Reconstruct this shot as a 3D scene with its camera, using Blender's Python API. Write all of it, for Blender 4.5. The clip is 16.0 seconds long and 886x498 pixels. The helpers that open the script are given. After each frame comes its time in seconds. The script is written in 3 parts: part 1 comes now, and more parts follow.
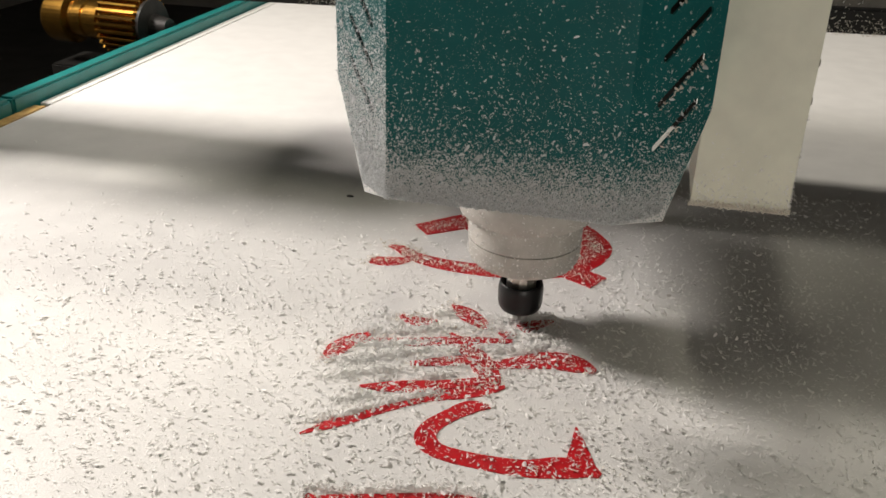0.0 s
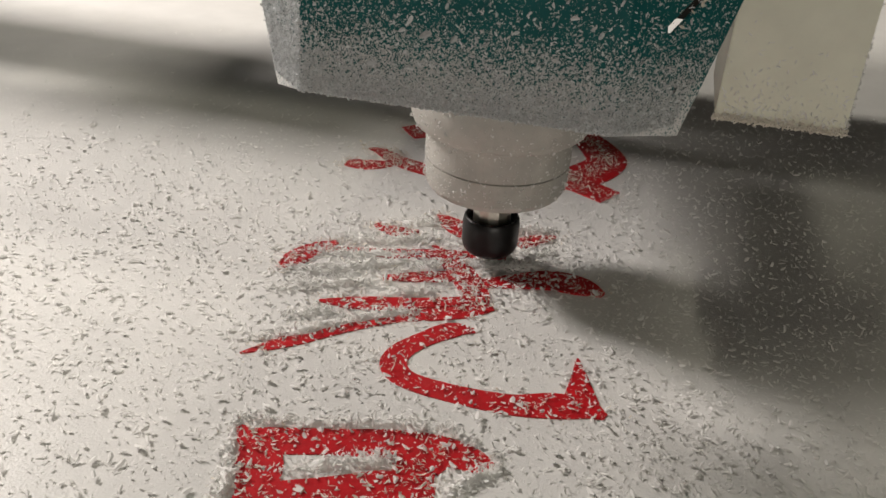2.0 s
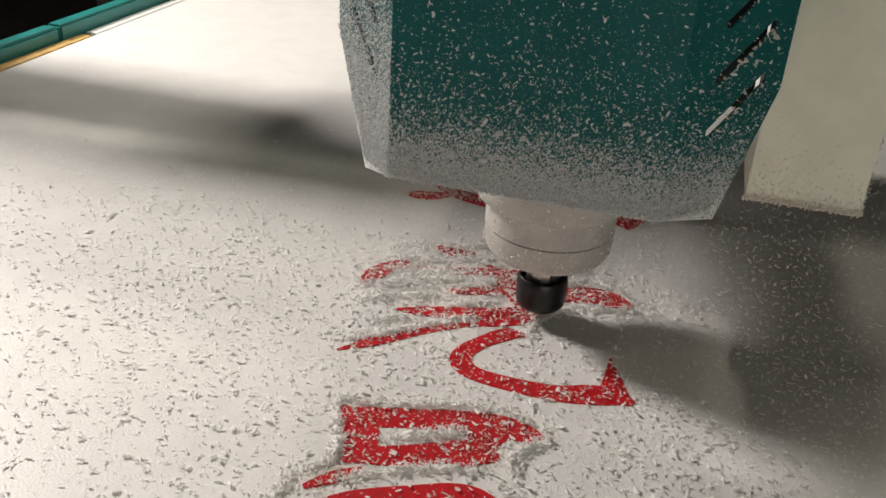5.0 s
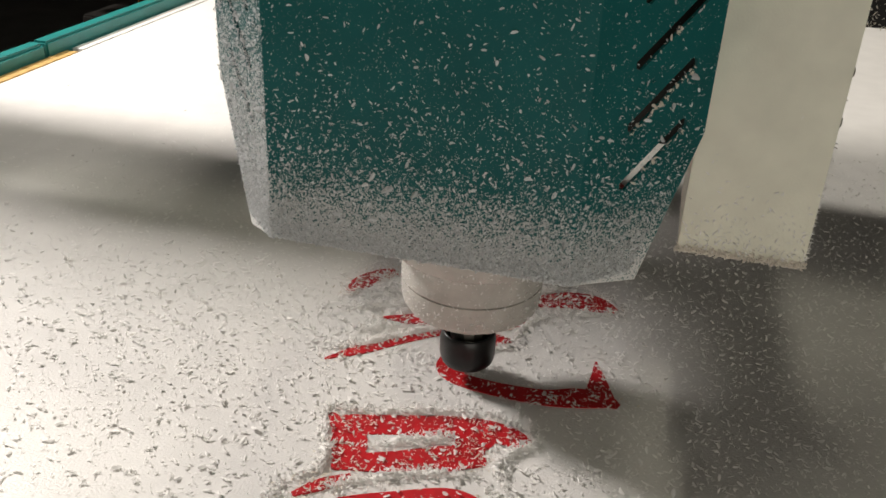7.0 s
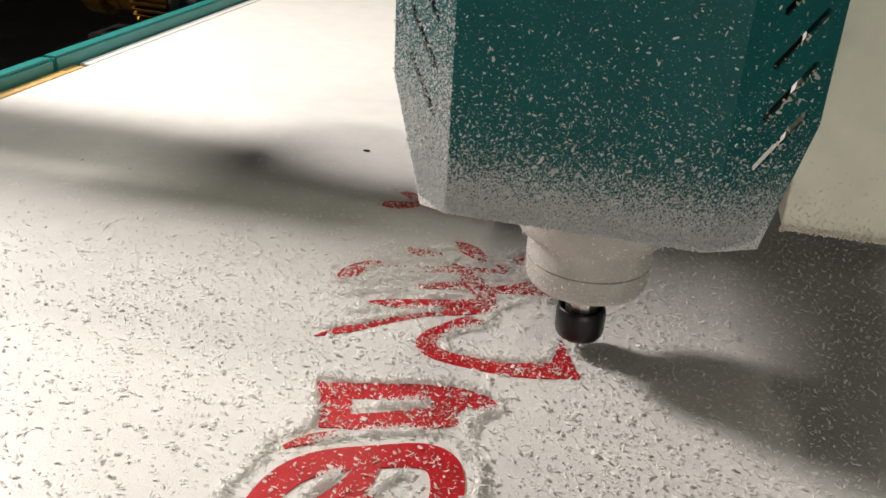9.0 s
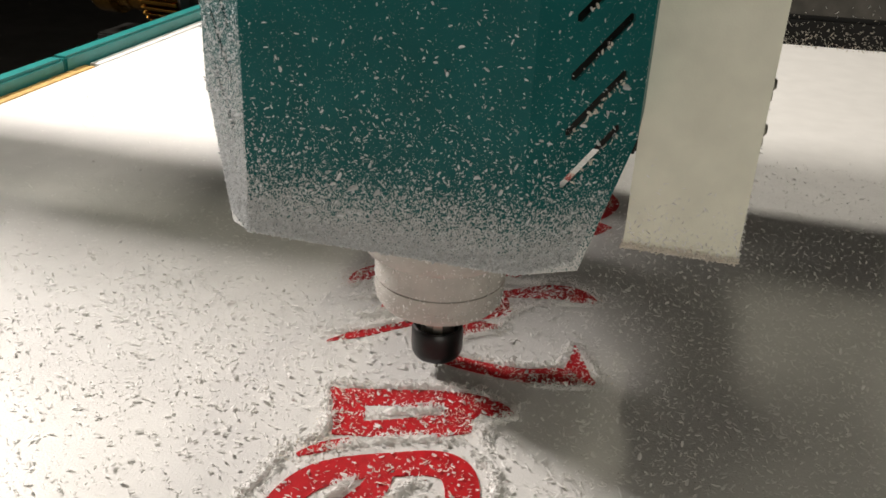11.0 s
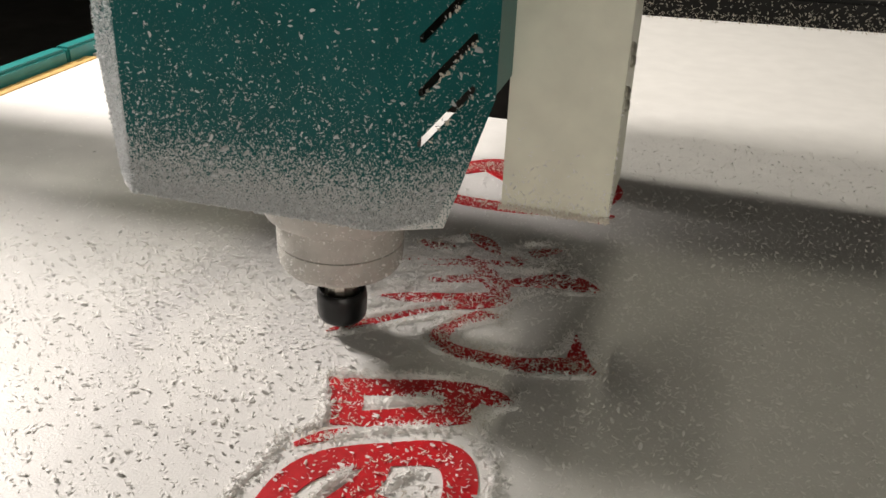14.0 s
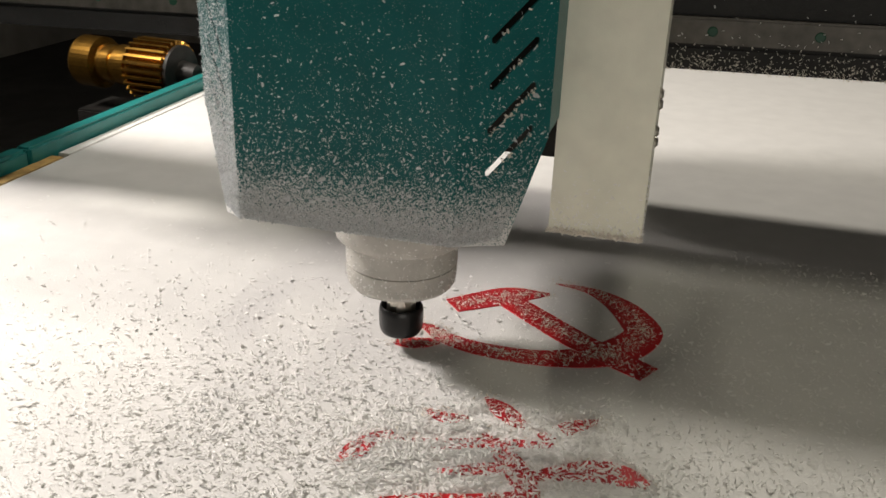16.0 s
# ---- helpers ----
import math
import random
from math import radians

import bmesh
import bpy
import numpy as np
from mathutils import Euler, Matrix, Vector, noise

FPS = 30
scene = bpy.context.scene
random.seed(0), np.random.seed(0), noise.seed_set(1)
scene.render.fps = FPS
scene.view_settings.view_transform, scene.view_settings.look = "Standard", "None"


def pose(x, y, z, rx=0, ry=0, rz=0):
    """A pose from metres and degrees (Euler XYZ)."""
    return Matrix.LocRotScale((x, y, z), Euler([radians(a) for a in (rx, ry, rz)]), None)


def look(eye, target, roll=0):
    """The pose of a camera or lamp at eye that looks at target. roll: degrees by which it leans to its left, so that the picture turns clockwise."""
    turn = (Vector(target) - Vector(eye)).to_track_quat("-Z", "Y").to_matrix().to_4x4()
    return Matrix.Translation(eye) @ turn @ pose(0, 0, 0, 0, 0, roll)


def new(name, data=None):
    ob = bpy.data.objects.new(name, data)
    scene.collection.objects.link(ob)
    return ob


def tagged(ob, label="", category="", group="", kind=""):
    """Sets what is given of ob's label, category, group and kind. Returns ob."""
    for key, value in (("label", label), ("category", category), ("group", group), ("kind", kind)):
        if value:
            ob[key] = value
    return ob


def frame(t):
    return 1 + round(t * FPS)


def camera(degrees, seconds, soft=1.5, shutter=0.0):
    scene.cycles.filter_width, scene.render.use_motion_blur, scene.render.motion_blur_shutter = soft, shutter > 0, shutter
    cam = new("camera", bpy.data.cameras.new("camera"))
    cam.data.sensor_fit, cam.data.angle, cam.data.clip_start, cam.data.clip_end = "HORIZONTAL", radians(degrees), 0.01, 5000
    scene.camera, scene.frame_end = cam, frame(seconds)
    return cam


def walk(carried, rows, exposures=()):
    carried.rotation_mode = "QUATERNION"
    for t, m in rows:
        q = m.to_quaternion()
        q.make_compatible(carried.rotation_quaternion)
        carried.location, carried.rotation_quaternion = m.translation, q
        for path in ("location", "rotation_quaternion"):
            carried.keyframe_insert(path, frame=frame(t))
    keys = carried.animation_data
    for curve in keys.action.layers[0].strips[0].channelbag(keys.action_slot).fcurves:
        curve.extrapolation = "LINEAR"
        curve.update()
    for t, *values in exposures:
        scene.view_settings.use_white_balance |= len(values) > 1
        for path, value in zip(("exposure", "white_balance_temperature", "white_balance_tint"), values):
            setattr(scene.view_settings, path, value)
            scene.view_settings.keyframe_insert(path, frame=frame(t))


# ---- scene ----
cam = camera(52.85, 16.0, soft=1.6)

# seconds, place in metres, turn in degrees
PATH = [
    (0.0, -0.0044, -0.4272, 0.3486, 64.06, -1.51, 13.36),
    (0.5, -0.0159, -0.3726, 0.3353, 62.62, -2.32, 13.40),
    (1.0, -0.0048, -0.3506, 0.2981, 61.60, -3.42, 13.53),
    (1.5, -0.0055, -0.3549, 0.2935, 60.71, -3.39, 13.60),
    (2.0, -0.0083, -0.3444, 0.2761, 60.45, -3.27, 14.54),
    (2.5, -0.0126, -0.3269, 0.2575, 59.83, -3.26, 14.84),
    (3.0, -0.0222, -0.3155, 0.2460, 59.42, -3.95, 14.84),
    (3.5, -0.0188, -0.3960, 0.2815, 59.93, -5.23, 16.18),
    (4.0, -0.0087, -0.4465, 0.3260, 61.24, -3.86, 16.87),
    (6.5, -0.0085, -0.4359, 0.3258, 62.07, -2.35, 15.12),
    (7.0, -0.0030, -0.4470, 0.3272, 62.46, -2.41, 15.22),
    (7.5, 0.0155, -0.4929, 0.3284, 63.58, -2.43, 15.79),
    (8.0, 0.0244, -0.5100, 0.3314, 64.01, -2.92, 15.30),
    (10.5, 0.0247, -0.5002, 0.3335, 64.07, -2.54, 15.09),
    (11.0, 0.0193, -0.5010, 0.3359, 63.74, -2.51, 15.51),
    (11.5, 0.0212, -0.5004, 0.3369, 63.50, -2.57, 15.90),
    (12.0, 0.0216, -0.5009, 0.3329, 63.54, -2.49, 15.74),
    (12.5, 0.0222, -0.4981, 0.3352, 63.19, -2.25, 15.86),
    (13.0, 0.0213, -0.4989, 0.3349, 63.16, -2.24, 15.80),
    (13.5, 0.0235, -0.4981, 0.3345, 63.17, -2.13, 15.94),
    (14.0, 0.0242, -0.4958, 0.3321, 63.19, -2.14, 15.93),
    (14.5, 0.0202, -0.4873, 0.3251, 64.00, -1.78, 15.83),
    (15.0, 0.0098, -0.4845, 0.3334, 65.56, -1.74, 15.72),
    (15.5, -0.0072, -0.4159, 0.3647, 65.88, -1.20, 15.62),
    (16.0, -0.0253, -0.3529, 0.3481, 66.48, -1.81, 15.64),
]
walk(cam, [(t, pose(x, y, z, rx, ry, rz)) for t, x, y, z, rx, ry, rz in PATH],
     exposures=[(0, -0.1), (1.0, -0.17), (2.0, -0.36), (2.5, -0.45), (3.2, -0.5), (4.0, -0.38), (6.5, -0.12), (7.0, -0.01), (7.5, 0.02), (8.0, -0.05), (10.5, 0.1), (14.0, 0.08), (15.0, 0.04), (16.0, -0.09)])

# where the cutter tip stands on the board: seconds, x, y
CUT = [
    (0.0, -0.0762, 0.1589),
    (0.5, -0.0509, 0.1537),
    (1.0, -0.0573, 0.1319),
    (1.5, -0.0892, 0.1155),
    (2.0, -0.0852, 0.1148),
    (2.5, -0.0443, 0.1187),
    (3.0, -0.0116, 0.1053),
    (3.5, -0.0140, 0.0873),
    (4.0, -0.0371, 0.0891),
    (4.8, -0.0700, 0.0760),
    (5.3, -0.0780, 0.0520),
    (5.9, -0.0950, 0.0340),
    (6.5, -0.0812, 0.0200),
    (7.0, -0.0965, -0.0054),
    (7.5, -0.0611, -0.0113),
    (8.0, -0.0260, -0.0038),
    (8.7, -0.0200, 0.0420),
    (9.4, 0.0040, -0.0010),
    (10.5, -0.0657, -0.0315),
    (11.0, -0.1056, -0.0229),
    (11.5, -0.1119, 0.0007),
    (12.0, -0.0992, 0.0258),
    (12.5, -0.1236, 0.0127),
    (13.0, -0.1557, -0.0138),
    (13.5, -0.1766, -0.0276),
    (14.0, -0.1761, -0.0126),
    (14.5, -0.1785, 0.0008),
    (15.0, -0.1889, 0.0682),
    (15.5, -0.2034, 0.1822),
    (16.0, -0.2109, 0.2224),
]

# ---- light ----
world = bpy.data.worlds.new("workshop")
scene.world = world
world.use_nodes = True
world.node_tree.nodes["Background"].inputs[0].default_value = (1.0, 0.88, 0.70, 1)
world.node_tree.nodes["Background"].inputs[1].default_value = 0.045
scene.view_settings.exposure = 0.0


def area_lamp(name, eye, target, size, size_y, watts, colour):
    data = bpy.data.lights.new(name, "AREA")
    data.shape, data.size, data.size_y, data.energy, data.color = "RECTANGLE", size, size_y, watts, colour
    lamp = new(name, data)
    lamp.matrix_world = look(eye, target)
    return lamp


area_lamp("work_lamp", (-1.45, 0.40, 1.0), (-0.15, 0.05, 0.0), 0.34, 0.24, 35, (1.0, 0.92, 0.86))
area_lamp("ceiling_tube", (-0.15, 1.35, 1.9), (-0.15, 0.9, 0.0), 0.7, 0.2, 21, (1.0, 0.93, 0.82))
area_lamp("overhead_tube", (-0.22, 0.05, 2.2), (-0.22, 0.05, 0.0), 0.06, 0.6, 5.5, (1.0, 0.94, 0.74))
# low front fill, added to brighten cover and panel; stands for no known lamp
area_lamp("front_fill", (0.9, -2.2, 0.50), (0.0, 0.0, 0.15), 1.0, 0.6, 11.5, (1.0, 0.94, 0.83))


# ---- materials ----
def material(name, colour, rough=0.5, metal=0.0, noise_scale=60.0, vary=0.12, bump=0.0, bump_scale=400.0, spots=None, island=0.0, glow_through=0.0):
    m = bpy.data.materials.new(name)
    m.use_nodes = True
    nt = m.node_tree
    b = nt.nodes["Principled BSDF"]
    b.inputs["Roughness"].default_value, b.inputs["Metallic"].default_value = rough, metal
    tex = nt.nodes.new("ShaderNodeTexCoord")
    n1 = nt.nodes.new("ShaderNodeTexNoise")
    n1.inputs["Scale"].default_value, n1.inputs["Detail"].default_value = noise_scale, 6
    nt.links.new(tex.outputs["Object"], n1.inputs["Vector"])
    ramp = nt.nodes.new("ShaderNodeValToRGB")
    lo, hi = [tuple(min(1, c * k) for c in colour) + (1,) for k in (1 - vary, 1 + vary)]
    ramp.color_ramp.elements[0].color, ramp.color_ramp.elements[1].color = lo, hi
    ramp.color_ramp.elements[0].position, ramp.color_ramp.elements[1].position = 0.3, 0.7
    nt.links.new(n1.outputs["Fac"], ramp.inputs[0])
    out = ramp.outputs[0]
    n2 = nt.nodes.new("ShaderNodeTexNoise")
    n2.inputs["Scale"].default_value, n2.inputs["Detail"].default_value = noise_scale * 0.11, 3
    nt.links.new(tex.outputs["Object"], n2.inputs["Vector"])
    mix = nt.nodes.new("ShaderNodeMix")
    mix.data_type, mix.blend_type = "RGBA", "MULTIPLY"
    mix.inputs["Factor"].default_value = min(1.0, vary * 2)
    nt.links.new(out, mix.inputs["A"])
    nt.links.new(n2.outputs["Fac"], mix.inputs["B"])
    out = mix.outputs["Result"]
    if spots:
        col, scale, low, high = spots
        n3 = nt.nodes.new("ShaderNodeTexNoise")
        n3.inputs["Scale"].default_value, n3.inputs["Detail"].default_value = scale, 4
        nt.links.new(tex.outputs["Object"], n3.inputs["Vector"])
        r3 = nt.nodes.new("ShaderNodeMapRange")
        r3.inputs["From Min"].default_value, r3.inputs["From Max"].default_value = low, high
        nt.links.new(n3.outputs["Fac"], r3.inputs["Value"])
        mx = nt.nodes.new("ShaderNodeMix")
        mx.data_type = "RGBA"
        mx.inputs["B"].default_value = (*col, 1)
        nt.links.new(r3.outputs[0], mx.inputs["Factor"])
        nt.links.new(out, mx.inputs["A"])
        out = mx.outputs["Result"]
    if island:
        geo = nt.nodes.new("ShaderNodeNewGeometry")
        mr = nt.nodes.new("ShaderNodeMapRange")
        mr.inputs["To Min"].default_value, mr.inputs["To Max"].default_value = 1 - island, 1
        nt.links.new(geo.outputs["Random Per Island"], mr.inputs["Value"])
        mv = nt.nodes.new("ShaderNodeMix")
        mv.data_type, mv.blend_type = "RGBA", "MULTIPLY"
        mv.inputs["Factor"].default_value = 1
        nt.links.new(out, mv.inputs["A"])
        nt.links.new(mr.outputs[0], mv.inputs["B"])
        out = mv.outputs["Result"]
    nt.links.new(out, b.inputs["Base Color"])
    if glow_through:
        thin = nt.nodes.new("ShaderNodeBsdfTranslucent")
        nt.links.new(out, thin.inputs["Color"])
        both = nt.nodes.new("ShaderNodeMixShader")
        both.inputs[0].default_value = glow_through
        nt.links.new(b.outputs[0], both.inputs[1])
        nt.links.new(thin.outputs[0], both.inputs[2])
        nt.links.new(both.outputs[0], nt.nodes["Material Output"].inputs["Surface"])
    if bump:
        nb = nt.nodes.new("ShaderNodeTexNoise")
        nb.inputs["Scale"].default_value, nb.inputs["Detail"].default_value = bump_scale, 4
        nt.links.new(tex.outputs["Object"], nb.inputs["Vector"])
        bu = nt.nodes.new("ShaderNodeBump")
        bu.inputs["Strength"].default_value, bu.inputs["Distance"].default_value = bump, 0.001
        nt.links.new(nb.outputs["Fac"], bu.inputs["Height"])
        nt.links.new(bu.outputs[0], b.inputs["Normal"])
    return m


WHITE = material("white_board", (0.80, 0.79, 0.77), 0.42, vary=0.04, noise_scale=30, bump=0.3, bump_scale=600)
RED = material("red_layer", (0.62, 0.012, 0.02), 0.38, vary=0.15, noise_scale=120, bump=0.2, bump_scale=700)
CHIP = material("chip_white", (0.93, 0.92, 0.90), 0.6, vary=0.02, noise_scale=200, island=0.08, glow_through=0.28)
MOUND = material("packed_chips", (0.90, 0.89, 0.87), 0.7, vary=0.02, noise_scale=200, bump=0.35, bump_scale=900)
DUST_CHIP = material("chip_thin", (0.80, 0.82, 0.83), 0.6, vary=0.03, noise_scale=200, island=0.35, glow_through=0.2)
CREAM_CHIP = material("chip_cream", (0.86, 0.80, 0.70), 0.6, vary=0.06, noise_scale=200, island=0.2, glow_through=0.15)
TEAL = material("teal_paint", (0.008, 0.135, 0.135), 0.42, vary=0.10, noise_scale=40, bump=0.12, bump_scale=1400)
TEAL_RAIL = material("teal_rail_paint", (0.015, 0.20, 0.19), 0.4, vary=0.10, noise_scale=50, bump=0.1, bump_scale=900)
CREAM = material("cream_paint", (0.86, 0.85, 0.72), 0.5, vary=0.06, noise_scale=45, bump=0.15, bump_scale=900)
CAP = material("nose_plastic", (0.57, 0.55, 0.51), 0.5, vary=0.12, noise_scale=90, bump=0.25, bump_scale=1200)
BLACK = material("black_oxide", (0.010, 0.010, 0.011), 0.36, 0.2, vary=0.3, noise_scale=120, bump=0.1, bump_scale=900)
STEEL = material("turned_steel", (0.72, 0.69, 0.62), 0.32, 1.0, vary=0.15, noise_scale=200)
BRASS = material("brass", (0.45, 0.24, 0.045), 0.26, 0.95, vary=0.25, noise_scale=80, bump=0.1)
DARK = material("dark_metal", (0.03, 0.028, 0.025), 0.5, 0.4, vary=0.35, noise_scale=70, bump=0.2, bump_scale=500)
GREY_RAIL = material("ground_rail", (0.13, 0.12, 0.105), 0.5, 0.4, vary=0.3, noise_scale=90)
GREEN = material("green_plug", (0.0, 0.06, 0.03), 0.5, vary=0.2)
# black rubber; also colours the sheet that stands in for shade behind the slots
RUBBER_AND_SHADE = material("black_rubber_and_shade", (0.012, 0.012, 0.012), 0.7, vary=0.3, noise_scale=90, bump=0.4, bump_scale=500)
YELLOW = material("raw_plywood", (0.62, 0.40, 0.13), 0.7, vary=0.2, noise_scale=90, bump=0.2)
FLOOR = material("dark_concrete", (0.05, 0.048, 0.045), 0.8, vary=0.3, noise_scale=8, bump=0.3, bump_scale=60)
CEILING = material("pale_ceiling", (0.7, 0.68, 0.63), 0.8, vary=0.1, noise_scale=4)
WALL = material("dim_wall", (0.35, 0.33, 0.30), 0.8, vary=0.25, noise_scale=4)


def dusty_paint(name, top, low, high):
    """Teal paint with white dust that settles towards the lower edge, broken up by noise."""
    m = material(name, (0.006, 0.118, 0.120), 0.42, vary=0.10, noise_scale=40, bump=0.12, bump_scale=1400)
    nt = m.node_tree
    b = nt.nodes["Principled BSDF"]
    b.inputs["Specular IOR Level"].default_value = 0.25
    paint = b.inputs["Base Color"].links[0].from_socket
    geo = nt.nodes.new("ShaderNodeTexCoord")
    sep = nt.nodes.new("ShaderNodeSeparateXYZ")
    nt.links.new(geo.outputs["Object"], sep.inputs[0])
    rise = nt.nodes.new("ShaderNodeMapRange")
    rise.inputs["From Min"].default_value, rise.inputs["From Max"].default_value = 0.137, top
    rise.inputs["To Min"].default_value, rise.inputs["To Max"].default_value = low, high
    nt.links.new(sep.outputs["Z"], rise.inputs["Value"])
    n = nt.nodes.new("ShaderNodeTexNoise")
    n.inputs["Scale"].default_value, n.inputs["Detail"].default_value = 1100, 3
    nt.links.new(geo.outputs["Object"], n.inputs["Vector"])
    less = nt.nodes.new("ShaderNodeMath")
    less.operation = "SUBTRACT"
    nt.links.new(rise.outputs[0], less.inputs[0])
    nt.links.new(n.outputs["Fac"], less.inputs[1])
    edge = nt.nodes.new("ShaderNodeMapRange")
    edge.inputs["From Min"].default_value, edge.inputs["From Max"].default_value = -0.06, 0.08
    nt.links.new(less.outputs[0], edge.inputs["Value"])
    mix = nt.nodes.new("ShaderNodeMix")
    mix.data_type = "RGBA"
    mix.inputs["B"].default_value = (0.72, 0.71, 0.70, 1)
    nt.links.new(edge.outputs[0], mix.inputs["Factor"])
    nt.links.new(paint, mix.inputs["A"])
    nt.links.new(mix.outputs["Result"], b.inputs["Base Color"])
    return m


COVER_TEAL = dusty_paint("dusty_teal_paint", 0.186, 0.61, 0.29)
SIDE_TEAL = dusty_paint("thickly_dusted_teal_paint", 0.27, 0.60, 0.34)


# ---- building blocks ----
def part(name, bm, mat, parent=None, label="", smooth=False):
    me = bpy.data.meshes.new(name)
    bmesh.ops.recalc_face_normals(bm, faces=bm.faces)
    bm.to_mesh(me)
    bm.free()
    me.materials.append(mat)
    if smooth:
        for p in me.polygons:
            p.use_smooth = True
    ob = new(name, me)
    if parent:
        ob.parent = parent
    if label:
        ob["label"] = label
    return ob


def empty(name):
    e = new(name)
    e.empty_display_size = 0.02
    return e


def box(x0, x1, y0, y1, z0, z1, bevel=0.0, bm=None):
    bm = bm or bmesh.new()
    made = bmesh.ops.create_cube(bm, size=1, matrix=Matrix.Translation(((x0 + x1) / 2, (y0 + y1) / 2, (z0 + z1) / 2)) @ Matrix.Diagonal((x1 - x0, y1 - y0, z1 - z0, 1)))
    if bevel:
        edges = {e for v in made["verts"] for e in v.link_edges}
        bmesh.ops.bevel(bm, geom=list(edges), offset=bevel, segments=2, affect="EDGES")
    return bm


def turned(profile, n=48, bm=None, m=None):
    """A body turned about z from (radius, height) pairs."""
    bm = bm or bmesh.new()
    rings = []
    for r, z in profile:
        rings.append([bm.verts.new((r * math.cos(a * math.tau / n), r * math.sin(a * math.tau / n), z)) for a in range(n)])
    for lo, hi in zip(rings, rings[1:]):
        for i in range(n):
            bm.faces.new((lo[i], lo[(i + 1) % n], hi[(i + 1) % n], hi[i]))
    bm.faces.new(rings[0])
    bm.faces.new(rings[-1])
    if m:
        bmesh.ops.transform(bm, matrix=m, verts=[v for ring in rings for v in ring])
    return bm


def sampled(points, per=8):
    """A smooth line through points of any dimension."""
    p = [np.array(q, float) for q in points]
    p = [2 * p[0] - p[1], *p, 2 * p[-1] - p[-2]]
    out = []
    for a, b, c, d in zip(p, p[1:], p[2:], p[3:]):
        for k in range(per):
            u = k / per
            out.append(0.5 * (2 * b + (c - a) * u + (2 * a - 5 * b + 4 * c - d) * u * u + (3 * b - a - 3 * c + d) * u ** 3))
    return out + [p[-2]]


def brush_stroke(points, top):
    """A flat brush stroke on the board: points of x, y, width."""
    line = sampled(points)
    bm, left, right = bmesh.new(), [], []
    for i, q in enumerate(line):
        a, b = line[max(0, i - 1)], line[min(len(line) - 1, i + 1)]
        d = (b - a)[:2]
        d = d / (np.linalg.norm(d) + 1e-9)
        w = max(q[2], 0.0006) / 2
        left.append((q[0] - d[1] * w, q[1] + d[0] * w))
        right.append((q[0] + d[1] * w, q[1] - d[0] * w))
    verts = [[bm.verts.new((*xy, z)) for xy in side] for side in (left, right) for z in (-0.0004, top)]
    lb, lt, rb, rt = verts
    for i in range(len(line) - 1):
        for u, v in ((lt, rt), (lb, lt), (rb, rt)):
            bm.faces.new((u[i], u[i + 1], v[i + 1], v[i]))
    for i in (0, -1):
        bm.faces.new((lb[i], lt[i], rt[i], rb[i]))
    return bm


def chips_mesh(name, places, turns, lengths, widths, curls):
    """Curled shavings, each a thin bent ribbon folded along its middle. turns: one 3x3 matrix a chip."""
    n = len(places)
    rng = np.random.RandomState(len(places))
    s = np.array([-1.0, -0.3, 0.35, 1.0])
    taper = np.array([0.55, 1.0, 0.9, 0.4])
    cross = np.array([(-1, 0), (0, 0.4), (1, 0)])
    base = np.zeros((n, 4, 3, 3))
    base[..., 0] = (s[None, :, None] * lengths[:, None, None] / 2)
    base[..., 1] = cross[None, None, :, 0] * taper[None, :, None] * widths[:, None, None] / 2
    base[..., 2] = cross[None, None, :, 1] * taper[None, :, None] * widths[:, None, None] / 2 + (curls * lengths)[:, None, None] * (s ** 2)[None, :, None]
    base[..., 1] += (rng.uniform(-0.10, 0.10, n) * lengths)[:, None, None] * (s ** 2)[None, :, None]
    v = np.einsum("nij,nabj->nabi", turns, base) + places[:, None, None, :]
    quads = [(a * 3 + b, a * 3 + b + 1, a * 3 + b + 4, a * 3 + b + 3) for a in range(3) for b in range(2)]
    f = (np.array(quads)[None] + 12 * np.arange(n)[:, None, None]).reshape(-1, 4)
    me = bpy.data.meshes.new(name)
    me.from_pydata(v.reshape(-1, 3).tolist(), [], f.tolist())
    return me


def turns_about(rng, n, normal=None, tilt=0.35):
    """Random turns of chips lying on a surface with that normal."""
    yaw, t1, t2 = rng.uniform(0, math.tau, n), rng.normal(0, tilt, n), rng.normal(0, tilt, n)
    cy, sy, ca, sa, cb, sb = np.cos(yaw), np.sin(yaw), np.cos(t1), np.sin(t1), np.cos(t2), np.sin(t2)
    z, o = np.zeros(n), np.ones(n)
    rz = np.array([[cy, -sy, z], [sy, cy, z], [z, z, o]]).transpose(2, 0, 1)
    ry = np.array([[ca, z, sa], [z, o, z], [-sa, z, ca]]).transpose(2, 0, 1)
    rx = np.array([[o, z, z], [z, cb, -sb], [z, sb, cb]]).transpose(2, 0, 1)
    r = rz @ ry @ rx
    if normal is not None:
        q = np.array(Vector((0, 0, 1)).rotation_difference(Vector(normal)).to_matrix())
        r = q[None] @ r
    return r


def chips(name, places, lengths, mat, parent=None, normal=None, tilt=0.35, curl=0.12, seed=1, slim=0.26):
    rng = np.random.RandomState(seed + 5000)
    n = len(places)
    me = chips_mesh(name, places, turns_about(rng, n, normal, tilt), lengths, lengths * rng.uniform(slim * 0.6, slim * 1.5, n), rng.uniform(0, curl, n))
    me.materials.append(mat)
    ob = new(name, me)
    ob["kind"] = "stuff"
    if parent:
        ob.parent = parent
    return ob


